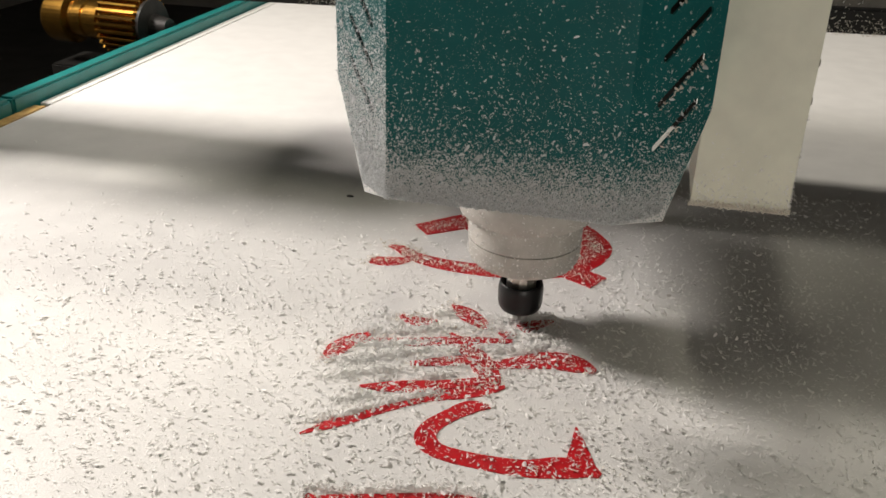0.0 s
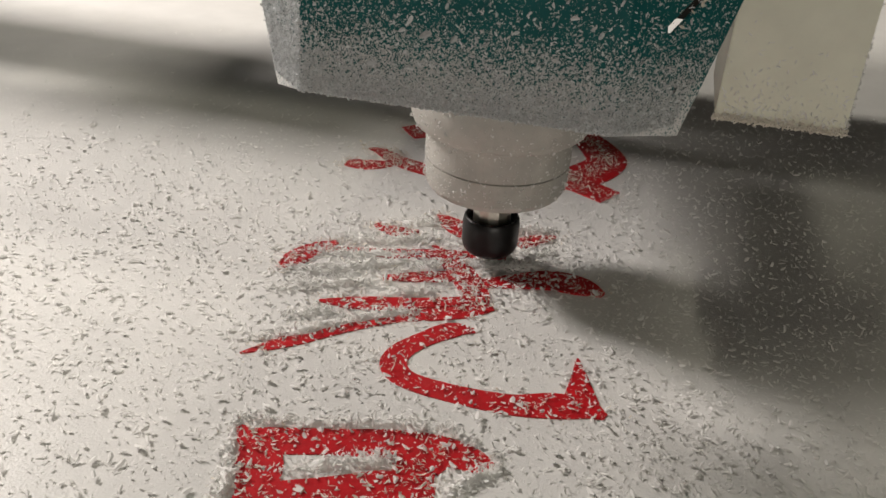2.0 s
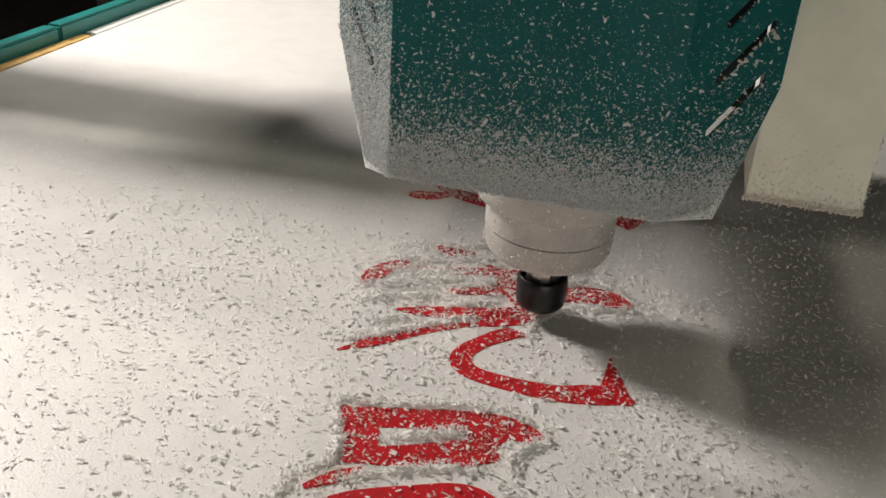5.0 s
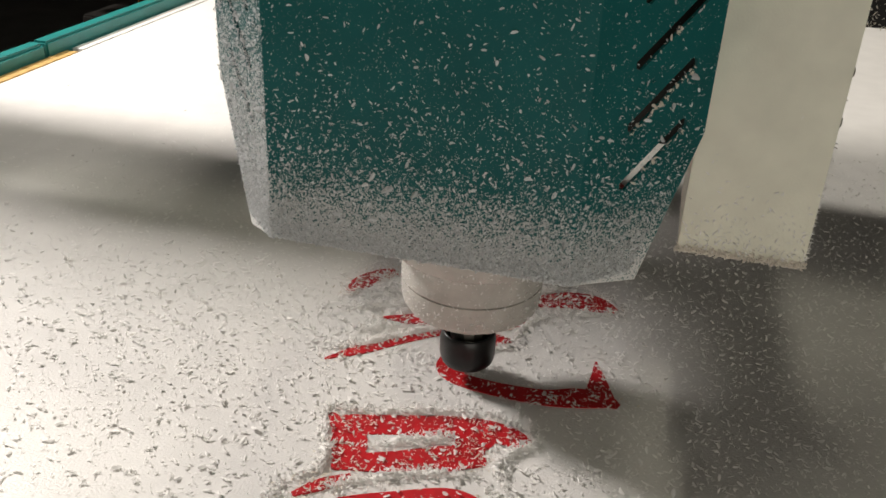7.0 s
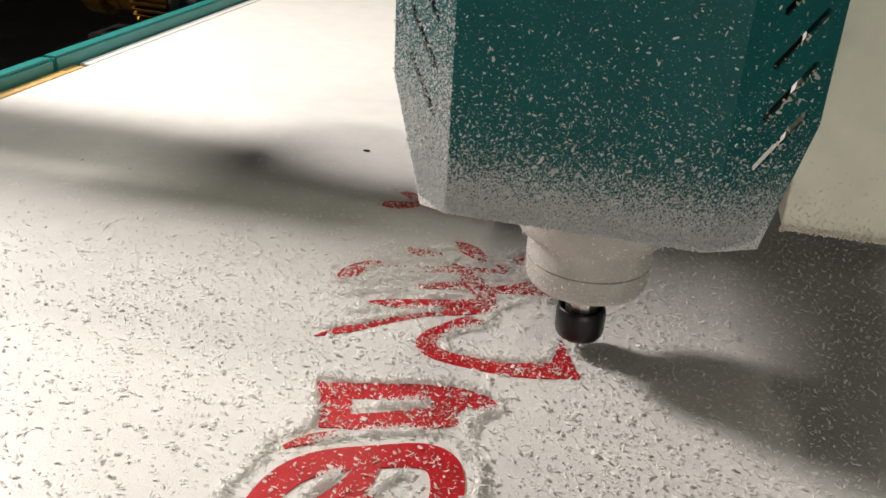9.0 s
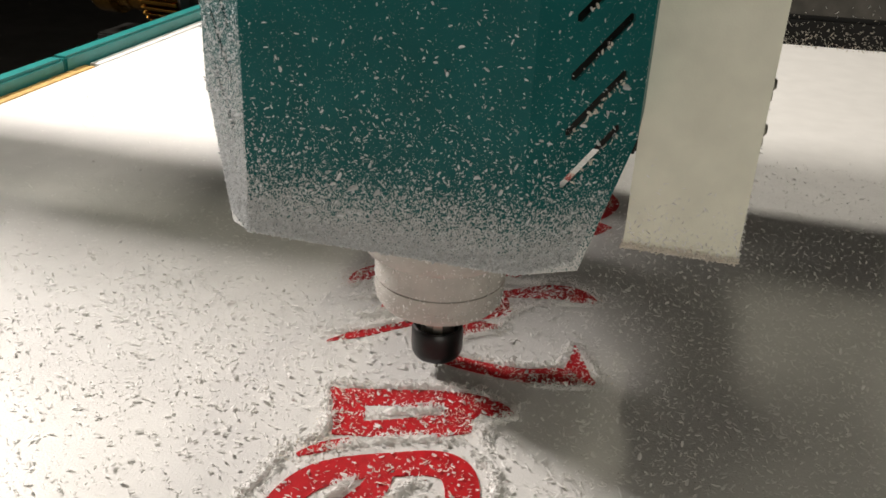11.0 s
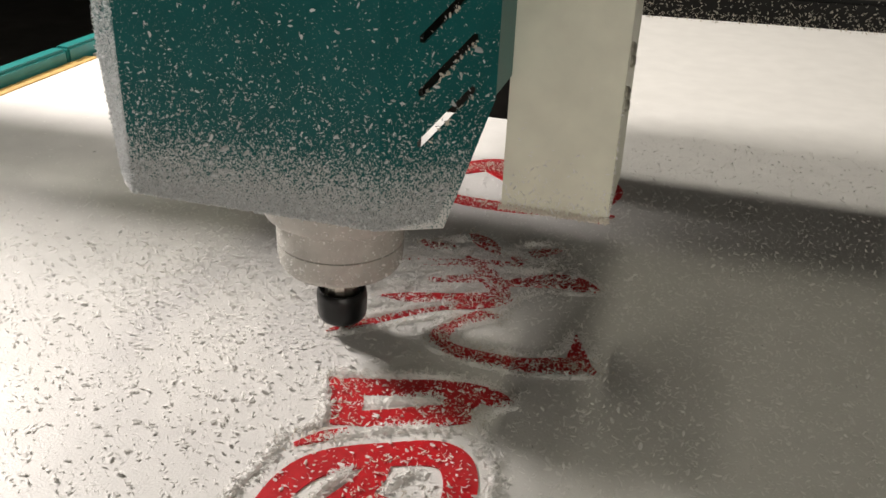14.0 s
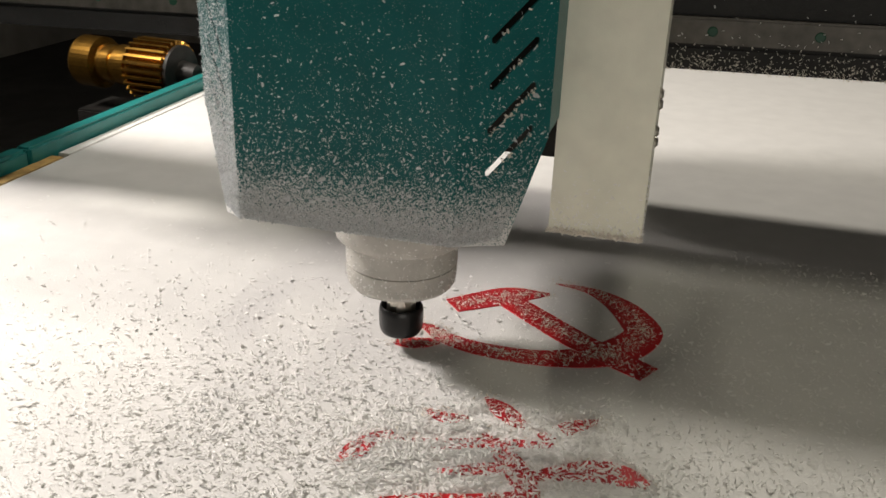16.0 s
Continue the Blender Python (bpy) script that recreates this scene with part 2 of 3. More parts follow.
# ---- the place: board, bed, rail, room ----
RAIL_X = -0.763
tagged(part("board", box(RAIL_X + 0.018, 0.75, -0.95, 2.2, -0.012, 0.0, 0.0006), WHITE), "large white plastic board lying on the router bed", "board")
tagged(part("machine_bed", box(RAIL_X + 0.004, 0.78, -1.0, 2.25, -0.10, -0.0125), DARK), "dark steel router bed under the white board", "machine bed", kind="structure")
tagged(part("bed_edge_strip", box(RAIL_X - 0.0005, RAIL_X + 0.0165, -0.95, 0.535, -0.012, 0.0005, 0.0005), YELLOW), "raw yellow plywood strip between board and teal rail", "strip")
tagged(part("edge_strip", box(RAIL_X + 0.001, RAIL_X + 0.0165, 0.545, 2.2, -0.012, 0.001, 0.0005), WHITE), "pale grey plastic strip beside the teal rail", "strip")

rail = empty("side_rail")
tagged(rail, "teal painted steel side rail along the router bed", "rail")
part("rail_bar", box(RAIL_X - 0.024, RAIL_X - 0.002, 0.50, 2.2, -0.03, 0.019, 0.003), TEAL_RAIL, rail)
part("rail_bar", box(RAIL_X - 0.026, RAIL_X - 0.003, -0.95, 0.4995, -0.03, 0.018, 0.004), TEAL_RAIL, rail)

tagged(part("floor", box(-4, 4, -4, 5, -0.86, -0.82), FLOOR), "dark concrete workshop floor", "floor", kind="structure")
for nm, b in (("wall_north", (-4, 4, 5, 5.1, -0.82, 2.6)), ("wall_south", (-4, 4, -4.1, -4, -0.82, 2.6)), ("wall_west", (-4.1, -4, -4, 5, -0.82, 2.6)), ("wall_east", (4, 4.1, -4, 5, -0.82, 2.6))):
    tagged(part(nm, box(*b), WALL), "dim workshop wall", "wall", kind="structure")
tagged(part("ceiling", box(-4.1, 4.1, -4.1, 5.1, 2.61, 2.7), CEILING), "dim workshop ceiling", "ceiling", kind="structure")


# ---- drive gear beyond the rail ----
def drive_gear():
    thing = empty("drive_gear")
    tagged(thing, "shiny brass toothed drive gear on a short shaft beside the bed", "gear")
    m = Matrix.Translation((-0.92, 0.95, 0.016)) @ pose(0, 0, 0, 0, 90, -6)
    part("hub", turned([(0.02, -0.104), (0.040, -0.102), (0.043, -0.097), (0.043, -0.058), (0.036, -0.055), (0.03, -0.0535)], 40, m=m), BRASS, thing, smooth=False)
    part("shaft", turned([(0.032, -0.0533), (0.032, -0.030), (0.029, -0.028), (0.029, -0.022), (0.034, -0.020), (0.034, 0.004), (0.026, 0.006), (0.026, 0.0165)], 40, m=m), BRASS, thing)
    bm, n, rings = bmesh.new(), 26, []
    for z in (0.0167, 0.092):
        ring = []
        for i in range(n):
            for da, r in ((-0.30, 0.041), (-0.16, 0.051), (0.16, 0.051), (0.30, 0.041)):
                a = (i + da) * math.tau / n
                ring.append(bm.verts.new((r * math.cos(a), r * math.sin(a), z)))
        rings.append(ring)
    k = len(rings[0])
    for i in range(k):
        bm.faces.new((rings[0][i], rings[0][(i + 1) % k], rings[1][(i + 1) % k], rings[1][i]))
    bm.faces.new(rings[0]), bm.faces.new(rings[1])
    bmesh.ops.transform(bm, matrix=m, verts=bm.verts)
    part("toothed_wheel", bm, BRASS, thing)
    part("end_plate", turned([(0.03, 0.0922), (0.044, 0.093), (0.044, 0.099), (0.02, 0.101), (0.015, 0.13)], 40, m=m), DARK, thing)
    part("bearing_block", box(-1.02, -0.86, 0.92, 1.02, -0.20, -0.06, 0.003), DARK, thing)
    return thing


drive_gear()


# ---- gantry: the cross beam that travels along y ----
gantry = empty("gantry")
tagged(gantry, "dark steel gantry beam dusted with white shavings", "gantry")
TILT = pose(0, 0, 0, 0, -1.1, 0)


def gantry_part(name, bm, mat, label=""):
    bmesh.ops.transform(bm, matrix=TILT, verts=bm.verts)
    return part(name, bm, mat, gantry, label)


BY = 0.20
gantry_part("beam", box(-1.45, 1.35, BY + 0.02, BY + 0.085, 0.215, 0.40, 0.004), DARK)
gantry_part("wiper_strip", box(-1.45, 1.35, BY + 0.002, BY + 0.03, 0.192, 0.2135, 0.003), RUBBER_AND_SHADE, "black rubber strip caked with shavings")
gantry_part("linear_rail", box(-1.45, 1.35, BY, BY + 0.019, 0.214, 0.236, 0.002), GREY_RAIL, "ground steel linear rail")
gantry_part("rear_cover", box(-1.45, 1.35, BY + 0.005, BY + 0.0195, 0.2365, 0.40, 0.002), RUBBER_AND_SHADE)
for i in range(22):
    x = -0.9 + i * 0.083
    plug = gantry_part("rail_plug", turned([(0.0042, 0), (0.0042, 0.0012), (0.0034, 0.0016)], 14, m=Matrix.Translation((x, BY + 0.0005, 0.225)) @ pose(0, 0, 0, 90, 0, 0)), GREEN, "green rail bolt plug")
for sx in (-1.50, 1.35):
    gantry_part("column", box(sx, sx + 0.05, BY, BY + 0.085, -0.80, 0.40, 0.004), DARK)
rng = np.random.RandomState(5)
n = 4200
pl = np.c_[rng.uniform(-0.22, 0.95, n), np.full(n, BY), 0.1915 + np.abs(rng.normal(0, 0.010, n))]
chips("beam_dust", pl @ np.array(TILT.to_3x3()).T, rng.uniform(0.0009, 0.0024, n), CREAM_CHIP, gantry, (0, -1, 0), seed=6)
n = 350
pl = np.c_[rng.uniform(-0.3, 0.95, n), np.full(n, BY - 0.002), 0.214 + rng.gamma(1.5, 0.012, n)]
chips("beam_dust", pl @ np.array(TILT.to_3x3()).T, rng.uniform(0.0010, 0.0026, n), CHIP, gantry, (0, -1, 0), seed=7)
# unseen blocks behind the beam, added to cast the humps of its shadow
gantry_part("rear_shadow_block", turned([(0.108, 0.205), (0.115, 0.212), (0.115, 0.333), (0.108, 0.34)], 40, m=Matrix.Translation((-0.18, BY + 0.208, 0))), DARK)
gantry_part("rear_shadow_block", box(-0.17, 1.05, BY + 0.088, BY + 0.285, 0.206, 0.339, 0.01), DARK)
gantry_part("left_shadow_block", box(-1.10, -0.50, BY + 0.088, BY + 0.140, 0.205, 0.30, 0.02), DARK)
for i in range(16):
    gantry_part("cable_link", box(-0.60 + i * 0.012, -0.5905 + i * 0.012, BY - 0.035, BY - 0.003, 0.236, 0.266, 0.003), RUBBER_AND_SHADE)

# ---- carriage: cover, side panel and spindle that travel over the board ----
carriage = empty("spindle_head")
tagged(carriage, "teal router head with cream side panel and spindle, covered in shavings", "router head")

FY = -0.103
FOLD_L, FOLD_R = (-0.073, FY), (0.066, FY)
OUT_L, OUT_R = (-0.119, -0.056), (0.112, -0.060)
Z0, ZB, ZT = 0.1375, 0.199, 0.62


def sheet(corners, thick, mat, name, holes=(), label=""):
    """A flat sheet through four or more corners, with slanted slots cut through it. holes: ends of each slot in the sheet's own plane."""
    o = Vector(corners[0])
    u = Vector((corners[1][0] - o.x, corners[1][1] - o.y, 0)).normalized()
    v = Vector((0, 0, 1))
    nrm = u.cross(v)
    flat = [((Vector(c) - o).dot(u), (Vector(c) - o).dot(v)) for c in corners]
    bm = bmesh.new()
    edges = []
    loops = [flat]
    for (ax, ay), (bx, by), w in holes:
        d = np.array((bx - ax, by - ay))
        d = d / np.linalg.norm(d)
        s = np.array((-d[1], d[0])) * w / 2
        e = d * w * 0.35
        loops.append([tuple(np.array(q)) for q in ((ax, ay) + s, (ax, ay) - e * 1.0, (ax, ay) - s, (bx, by) - s, (bx, by) + e, (bx, by) + s)])
    for loop in loops:
        vs = [bm.verts.new((*q, 0)) for q in loop]
        edges += [bm.edges.new((vs[i], vs[(i + 1) % len(vs)])) for i in range(len(vs))]
    bmesh.ops.triangle_fill(bm, use_beauty=True, use_dissolve=False, edges=edges)
    faces = bm.faces[:]
    made = bmesh.ops.extrude_face_region(bm, geom=faces)
    bmesh.ops.translate(bm, verts=[q for q in made["geom"] if isinstance(q, bmesh.types.BMVert)], vec=(0, 0, -thick))
    m = Matrix((u, v, nrm)).transposed().to_4x4()
    m.translation = o
    bmesh.ops.transform(bm, matrix=m, verts=bm.verts)
    return part(name, bm, mat, cover, label)


cover = empty("cover")
cover.parent = carriage
cover["label"] = "teal painted bent sheet steel cover with vent slots"
T = 0.0015
sheet([(*FOLD_L, Z0), (*FOLD_R, Z0), (*FOLD_R, ZT), (*FOLD_L, ZT)], T, COVER_TEAL, "front_plate")
wr = math.hypot(OUT_R[0] - FOLD_R[0], OUT_R[1] - FOLD_R[1])
mid_r = (FOLD_R[0] + (OUT_R[0] - FOLD_R[0]) * 0.58, FOLD_R[1] + (OUT_R[1] - FOLD_R[1]) * 0.58)
slots = [((wr * 0.34, 0.043 + i * 0.0258), (wr * 0.80, 0.068 + i * 0.0258), 0.0046) for i in range(12)]
sheet([(*FOLD_R, Z0), (*mid_r, Z0 - 0.005), (*OUT_R, ZB), (*OUT_R, ZT), (*FOLD_R, ZT)], T, COVER_TEAL, "right_plate", slots)
wl = math.hypot(OUT_L[0] - FOLD_L[0], OUT_L[1] - FOLD_L[1])
mid_l = (FOLD_L[0] + (OUT_L[0] - FOLD_L[0]) * 0.45, FOLD_L[1] + (OUT_L[1] - FOLD_L[1]) * 0.45)
slots = [((wl * 0.70, 0.076 + i * 0.0258), (wl * 0.26, 0.050 + i * 0.0258), 0.0046) for i in range(12)]
slots = [((wl - a[0], a[1]), (wl - b[0], b[1]), w) for a, b, w in slots]
sheet([(*mid_l, Z0 - 0.0065), (*FOLD_L, Z0), (*FOLD_L, ZT), (*OUT_L, ZT), (*OUT_L, ZB)], T, SIDE_TEAL, "left_plate",
      [((a[0] - wl * 0.55, a[1] + 0.0065), (b[0] - wl * 0.55, b[1] + 0.0065), w) for a, b, w in slots])
part("return_flange", box(OUT_R[0] - 0.0015, OUT_R[0], OUT_R[1] + 0.001, OUT_R[1] + 0.112, ZB + 0.002, ZT), TEAL, cover)
part("return_flange", box(OUT_L[0], OUT_L[0] + 0.0015, OUT_L[1] + 0.001, OUT_L[1] + 0.105, ZB, ZT), TEAL, cover)
# black sheet in place of the shaded inside seen through the left slots
sheet([(mid_l[0] + 0.005, mid_l[1] + 0.005, Z0 + 0.002), (FOLD_L[0] + 0.005, FOLD_L[1] + 0.005, Z0 + 0.008), (FOLD_L[0] + 0.005, FOLD_L[1] + 0.005, ZT), (OUT_L[0] + 0.005, OUT_L[1] + 0.005, ZT), (OUT_L[0] + 0.005, OUT_L[1] + 0.005, ZB + 0.002)], T, RUBBER_AND_SHADE, "slot_shade", label="black sheet standing in for the shade inside the left vent slots")
# added dark plate: hides the bright board behind the left slots
part("slot_blocker", box(OUT_L[0] + 0.010, OUT_L[0] + 0.0115, OUT_L[1] + 0.006, 0.052, ZB - 0.015, ZT), DARK, cover, "added dark plate that keeps the left vent slots shaded")

# shavings that stick to the cover, denser towards its lower edge


def cover_chips(a, b, count, seed, rise, big, mat, cut=0.0):
    rng = np.random.RandomState(seed)
    u = rng.uniform(0.0, 1.0, count)
    h = rng.exponential(rise, count) if rise else rng.uniform(0, 0.30, count)
    keep = h < 0.45
    if cut:
        lim = 1 - cut * np.clip(1 - h / (ZB - Z0), 0, 1)
        keep &= u < lim
    u, h = u[keep], h[keep]
    d = np.array((b[0] - a[0], b[1] - a[1]))
    nrm = np.array((d[1], -d[0], 0.0))
    nrm /= np.linalg.norm(nrm) * (1 if nrm[1] < 0 else -1)
    p = np.c_[a[0] + d[0] * u, a[1] + d[1] * u, Z0 + h] + nrm * rng.uniform(0, 0.0009, len(u))[:, None]
    ln = big * np.clip(rng.lognormal(-0.15, 0.62, len(u)), 0.3, 2.6)
    chips("shaving_layer", p, ln, mat, cover, tuple(nrm), tilt=0.5, seed=seed, slim=0.4)


for a, b, k, cut in ((FOLD_L, FOLD_R, 1.0, 0), (FOLD_R, OUT_R, 0.4, 0.5), (FOLD_L, OUT_L, 0.6, 0.55)):
    s = int(k * 100)
    cover_chips(a, b, int(7500 * k), 11 + s, 0.023, 0.0009, DUST_CHIP, cut)
    cover_chips(a, b, int(11000 * k), 12 + s, 0.009, 0.0009, DUST_CHIP, cut)
    cover_chips(a, b, int(1900 * k), 13 + s, 0.040, 0.0009, DUST_CHIP, cut)
    if b == OUT_L:
        cover_chips(a, b, 4000, 16 + s, 0.0, 0.0010, DUST_CHIP, cut)
        cover_chips(a, b, 6000, 17 + s, 0.05, 0.0011, DUST_CHIP, cut)
    cover_chips(a, b, int(110 * k), 14 + s, 0.05, 0.0022, DUST_CHIP, cut)
    cover_chips(a, b, int(170 * k), 15 + s, 0.0, 0.0012, DUST_CHIP, cut)

# crumbs caught on the edges of the vent slots
rng = np.random.RandomState(95)
q = []
for i, many in ((0, 16), (1, 45), (2, 14), (3, 6)):
    w = rng.uniform(0, 1, many)
    along = (0.34 + 0.46 * w) * wr
    d = ((OUT_R[0] - FOLD_R[0]) / wr, (OUT_R[1] - FOLD_R[1]) / wr)
    q += [(FOLD_R[0] + d[0] * a + 0.0006 * d[1], FOLD_R[1] + d[1] * a - 0.0006 * d[0], Z0 + 0.043 + i * 0.0258 + 0.025 * k + rng.normal(-0.0024, 0.0009)) for a, k in zip(along, w)]
chips("slot_dust", np.array(q), rng.uniform(0.0009, 0.0028, len(q)), CREAM_CHIP, cover, (d[1], -d[0], 0), tilt=0.5, seed=96, slim=0.5)
part("mounting_plate", box(-0.105, 0.1095, 0.055, 0.195, 0.150, 0.62, 0.002), DARK, carriage, "dark steel mounting block")
# cream side panel
panel = empty("side_panel")
panel.parent = carriage
panel["label"] = "cream painted folded steel side panel"
part("panel_sheet", box(0.111, 0.172, -0.021, -0.019, 0.124, 0.62, 0.0006), CREAM, panel)
part("panel_side", box(0.170, 0.172, -0.0188, 0.05, 0.124, 0.62, 0.0006), CREAM, panel)
part("panel_side", box(0.111, 0.113, -0.0188, 0.05, 0.124, 0.62, 0.0006), CREAM, panel)
rng = np.random.RandomState(91)
q = np.c_[rng.uniform(0.110, 0.173, 700), rng.normal(-0.0215, 0.0006, 700), 0.1236 + np.abs(rng.normal(0, 0.0016, 700)) - 0.0012 * rng.uniform(0, 1, 700)]
chips("dust_fringe", q, rng.uniform(0.0007, 0.0022, 700), CREAM_CHIP, panel, (0, -1, 0), tilt=0.3, seed=92, slim=0.5)
for z in (0.185, 0.195, 0.210, 0.219, 0.30, 0.311):
    part("screw", turned([(0.0036, 0), (0.0036, 0.0012), (0.0022, 0.0026)], 14, m=Matrix.Translation((0.172, 0.002 if z in (0.185, 0.210, 0.30) else -0.008, z)) @ pose(0, 0, 0, 0, 90, 0)), STEEL, panel, "small steel screw")
for z in (0.240, 0.33):
    part("screw", turned([(0.0036, 0), (0.0036, 0.0012), (0.0022, 0.0026)], 14, m=Matrix.Translation((0.1105, -0.012, z)) @ pose(0, 0, 0, 0, -90, 0)), STEEL, panel, "small steel screw")
rng = np.random.RandomState(31)
n = 300
pl = np.c_[rng.uniform(0.111, 0.172, n), np.full(n, -0.0215), 0.124 + rng.exponential(0.012, n)]
chips("shaving_layer", pl, rng.uniform(0.001, 0.0026, n), CHIP, panel, (0, -1, 0), seed=32)
n = 160
pl = np.c_[np.where(rng.rand(n) < 0.5, rng.uniform(0.111, 0.172, n), 0.1725), np.full(n, -0.020), np.full(n, 0.124)]
pl[pl[:, 0] > 0.1722, 2] = 0.124 + rng.exponential(0.03, (pl[:, 0] > 0.1722).sum())
chips("shaving_layer", pl, rng.uniform(0.0012, 0.003, n), CHIP, panel, (0, -1, 0), tilt=0.9, seed=33)

# spindle: nose, collar, nut, cutter
spindle = empty("spindle")
spindle.parent = carriage
spindle.matrix_local = pose(0, 0.009, -0.006)
spindle["label"] = "router spindle with pale nose cap and black collet nut"
part("motor_body", turned([(0.0505, 0.1302), (0.051, 0.133), (0.051, 0.55)], 64), DARK, spindle)
part("flange", turned([(0.0420, 0.0975), (0.0460, 0.0978), (0.0488, 0.0998), (0.0505, 0.1045), (0.0514, 0.112), (0.0515, 0.130)], 64), CAP, spindle, "pale spindle flange dusted white", True)
part("nose_ring", turned([(0.0415, 0.0955), (0.0430, 0.0957), (0.0433, 0.0966), (0.0430, 0.0973)], 64), CAP, spindle)
part("nose_cap", turned([(0.0088, 0.0580), (0.029, 0.0580), (0.0345, 0.0587), (0.0385, 0.0607), (0.0406, 0.0640), (0.0412, 0.0690), (0.0416, 0.0782), (0.0404, 0.0784), (0.0404, 0.0791), (0.0417, 0.0793), (0.0419, 0.0953)], 64), CAP, spindle, "pale plastic nose cap with a thin groove")
rng = np.random.RandomState(97)
ang, hh = rng.uniform(math.pi, math.tau, 600), 0.0645 + 0.066 * rng.uniform(0, 1, 600) ** 1.3
rad = np.where(hh < 0.0965, 0.0418, np.where(hh < 0.1, 0.048, np.where(hh < 0.108, 0.0506, 0.0516)))
chips("nose_dust", np.c_[np.cos(ang) * rad, np.sin(ang) * rad, hh], 0.0011 * np.clip(rng.lognormal(0, 0.45, 600), 0.4, 2.4), CHIP, spindle, (0, -1, 0), tilt=0.6, seed=98, slim=0.5)
part("collar", turned([(0.0110, 0.0345), (0.0114, 0.0352), (0.0114, 0.0520), (0.0100, 0.0526), (0.0100, 0.0578)], 12), STEEL, spindle, "shiny steel spindle shaft with flats")
nut = part("collet_nut", turned([(0.0035, 0.0172), (0.0120, 0.0166), (0.0148, 0.0176), (0.0163, 0.0200), (0.0170, 0.0235), (0.0172, 0.0350), (0.0164, 0.0392), (0.0156, 0.0402), (0.0146, 0.0398), (0.0139, 0.0350), (0.0139, 0.0340), (0.0088, 0.0338)], 48), BLACK, spindle, "black collet nut", True)
part("cutter", turned([(0.0004, 0.0045), (0.0013, 0.007), (0.0016, 0.009), (0.0016, 0.0170)], 16), STEEL, spindle, "slim steel cutter")
rng = np.random.RandomState(41)
n = 260
a, z = rng.uniform(-math.pi, 0, n), rng.uniform(0.060, 0.112, n)
r = np.interp(z, [0.060, 0.068, 0.096, 0.098, 0.104, 0.112], [0.038, 0.0411, 0.0419, 0.047, 0.0505, 0.0516])
pl = np.c_[r * np.cos(a), r * np.sin(a), z]
chips("shaving_layer", pl, rng.uniform(0.001, 0.0026, n), CHIP, spindle, (0, -1, 0), tilt=0.5, seed=42)


# ---- red characters on the board ----
def character(name, label, strokes):
    thing = empty(name)
    tagged(thing, label, "engraving")
    for i, s in enumerate(strokes):
        part("stroke", brush_stroke(s, 0.0006 + 0.00008 * i), RED, thing)
    return thing


EMBLEM = [
    [(-0.112, 0.379, 0.001), (-0.080, 0.374, 0.012), (-0.052, 0.353, 0.026), (-0.034, 0.324, 0.032), (-0.030, 0.305, 0.031), (-0.043, 0.278, 0.034), (-0.066, 0.257, 0.030), (-0.105, 0.243, 0.022), (-0.150, 0.242, 0.019), (-0.180, 0.250, 0.016), (-0.190, 0.259, 0.012)],
    [(-0.209, 0.265, 0.003), (-0.197, 0.262, 0.011), (-0.182, 0.248, 0.014)],
    [(-0.184, 0.243, 0.008), (-0.200, 0.235, 0.016), (-0.214, 0.233, 0.012), (-0.217, 0.233, 0.003)],
    [(-0.190, 0.306, 0.024), (-0.168, 0.325, 0.028), (-0.143, 0.344, 0.028), (-0.114, 0.355, 0.003)],
    [(-0.150, 0.335, 0.024), (-0.110, 0.303, 0.026), (-0.070, 0.273, 0.026), (-0.021, 0.245, 0.024)],
]
HOOK = [(-0.076, 0.050, 0.003), (-0.088, 0.047, 0.013), (-0.100, 0.034, 0.012), (-0.109, 0.019, 0.013), (-0.109, 0.006, 0.014), (-0.098, -0.003, 0.013), (-0.073, -0.006, 0.0135), (-0.045, -0.005, 0.0155), (-0.025, 0.001, 0.019), (-0.010, 0.003, 0.014), (-0.001, 0.000, 0.005)]
DANG = [
    HOOK,
    [(-0.013, 0.003, 0.020), (-0.0155, 0.020, 0.012), (-0.0195, 0.043, 0.001)],
    [(-0.071, 0.075, 0.003), (-0.083, 0.069, 0.013), (-0.100, 0.060, 0.014), (-0.120, 0.048, 0.008), (-0.145, 0.029, 0.009), (-0.168, 0.008, 0.010), (-0.186, -0.009, 0.001)],
    [(-0.130, 0.176, 0.003), (-0.117, 0.165, 0.016), (-0.103, 0.153, 0.012), (-0.097, 0.147, 0.003)],
    [(-0.122, 0.133, 0.003), (-0.108, 0.119, 0.014), (-0.094, 0.102, 0.017), (-0.084, 0.086, 0.016), (-0.077, 0.073, 0.007)],
    [(-0.165, 0.148, 0.005), (-0.150, 0.143, 0.012), (-0.136, 0.148, 0.003)],
    [(-0.050, 0.172, 0.002), (-0.066, 0.159, 0.013), (-0.085, 0.140, 0.008)],
    [(-0.180, 0.116, 0.004), (-0.190, 0.104, 0.013), (-0.197, 0.088, 0.015), (-0.201, 0.074, 0.004)],
    [(-0.188, 0.104, 0.006), (-0.150, 0.112, 0.010), (-0.110, 0.125, 0.010), (-0.075, 0.134, 0.004)],
    [(-0.090, 0.095, 0.005), (-0.066, 0.107, 0.014), (-0.044, 0.116, 0.021), (-0.026, 0.115, 0.019), (-0.013, 0.110, 0.005)],
    [(-0.140, 0.085, 0.004), (-0.118, 0.094, 0.010), (-0.096, 0.103, 0.010)],
    [(-0.166, 0.049, 0.002), (-0.142, 0.055, 0.012), (-0.110, 0.066, 0.010), (-0.078, 0.082, 0.006)],
]
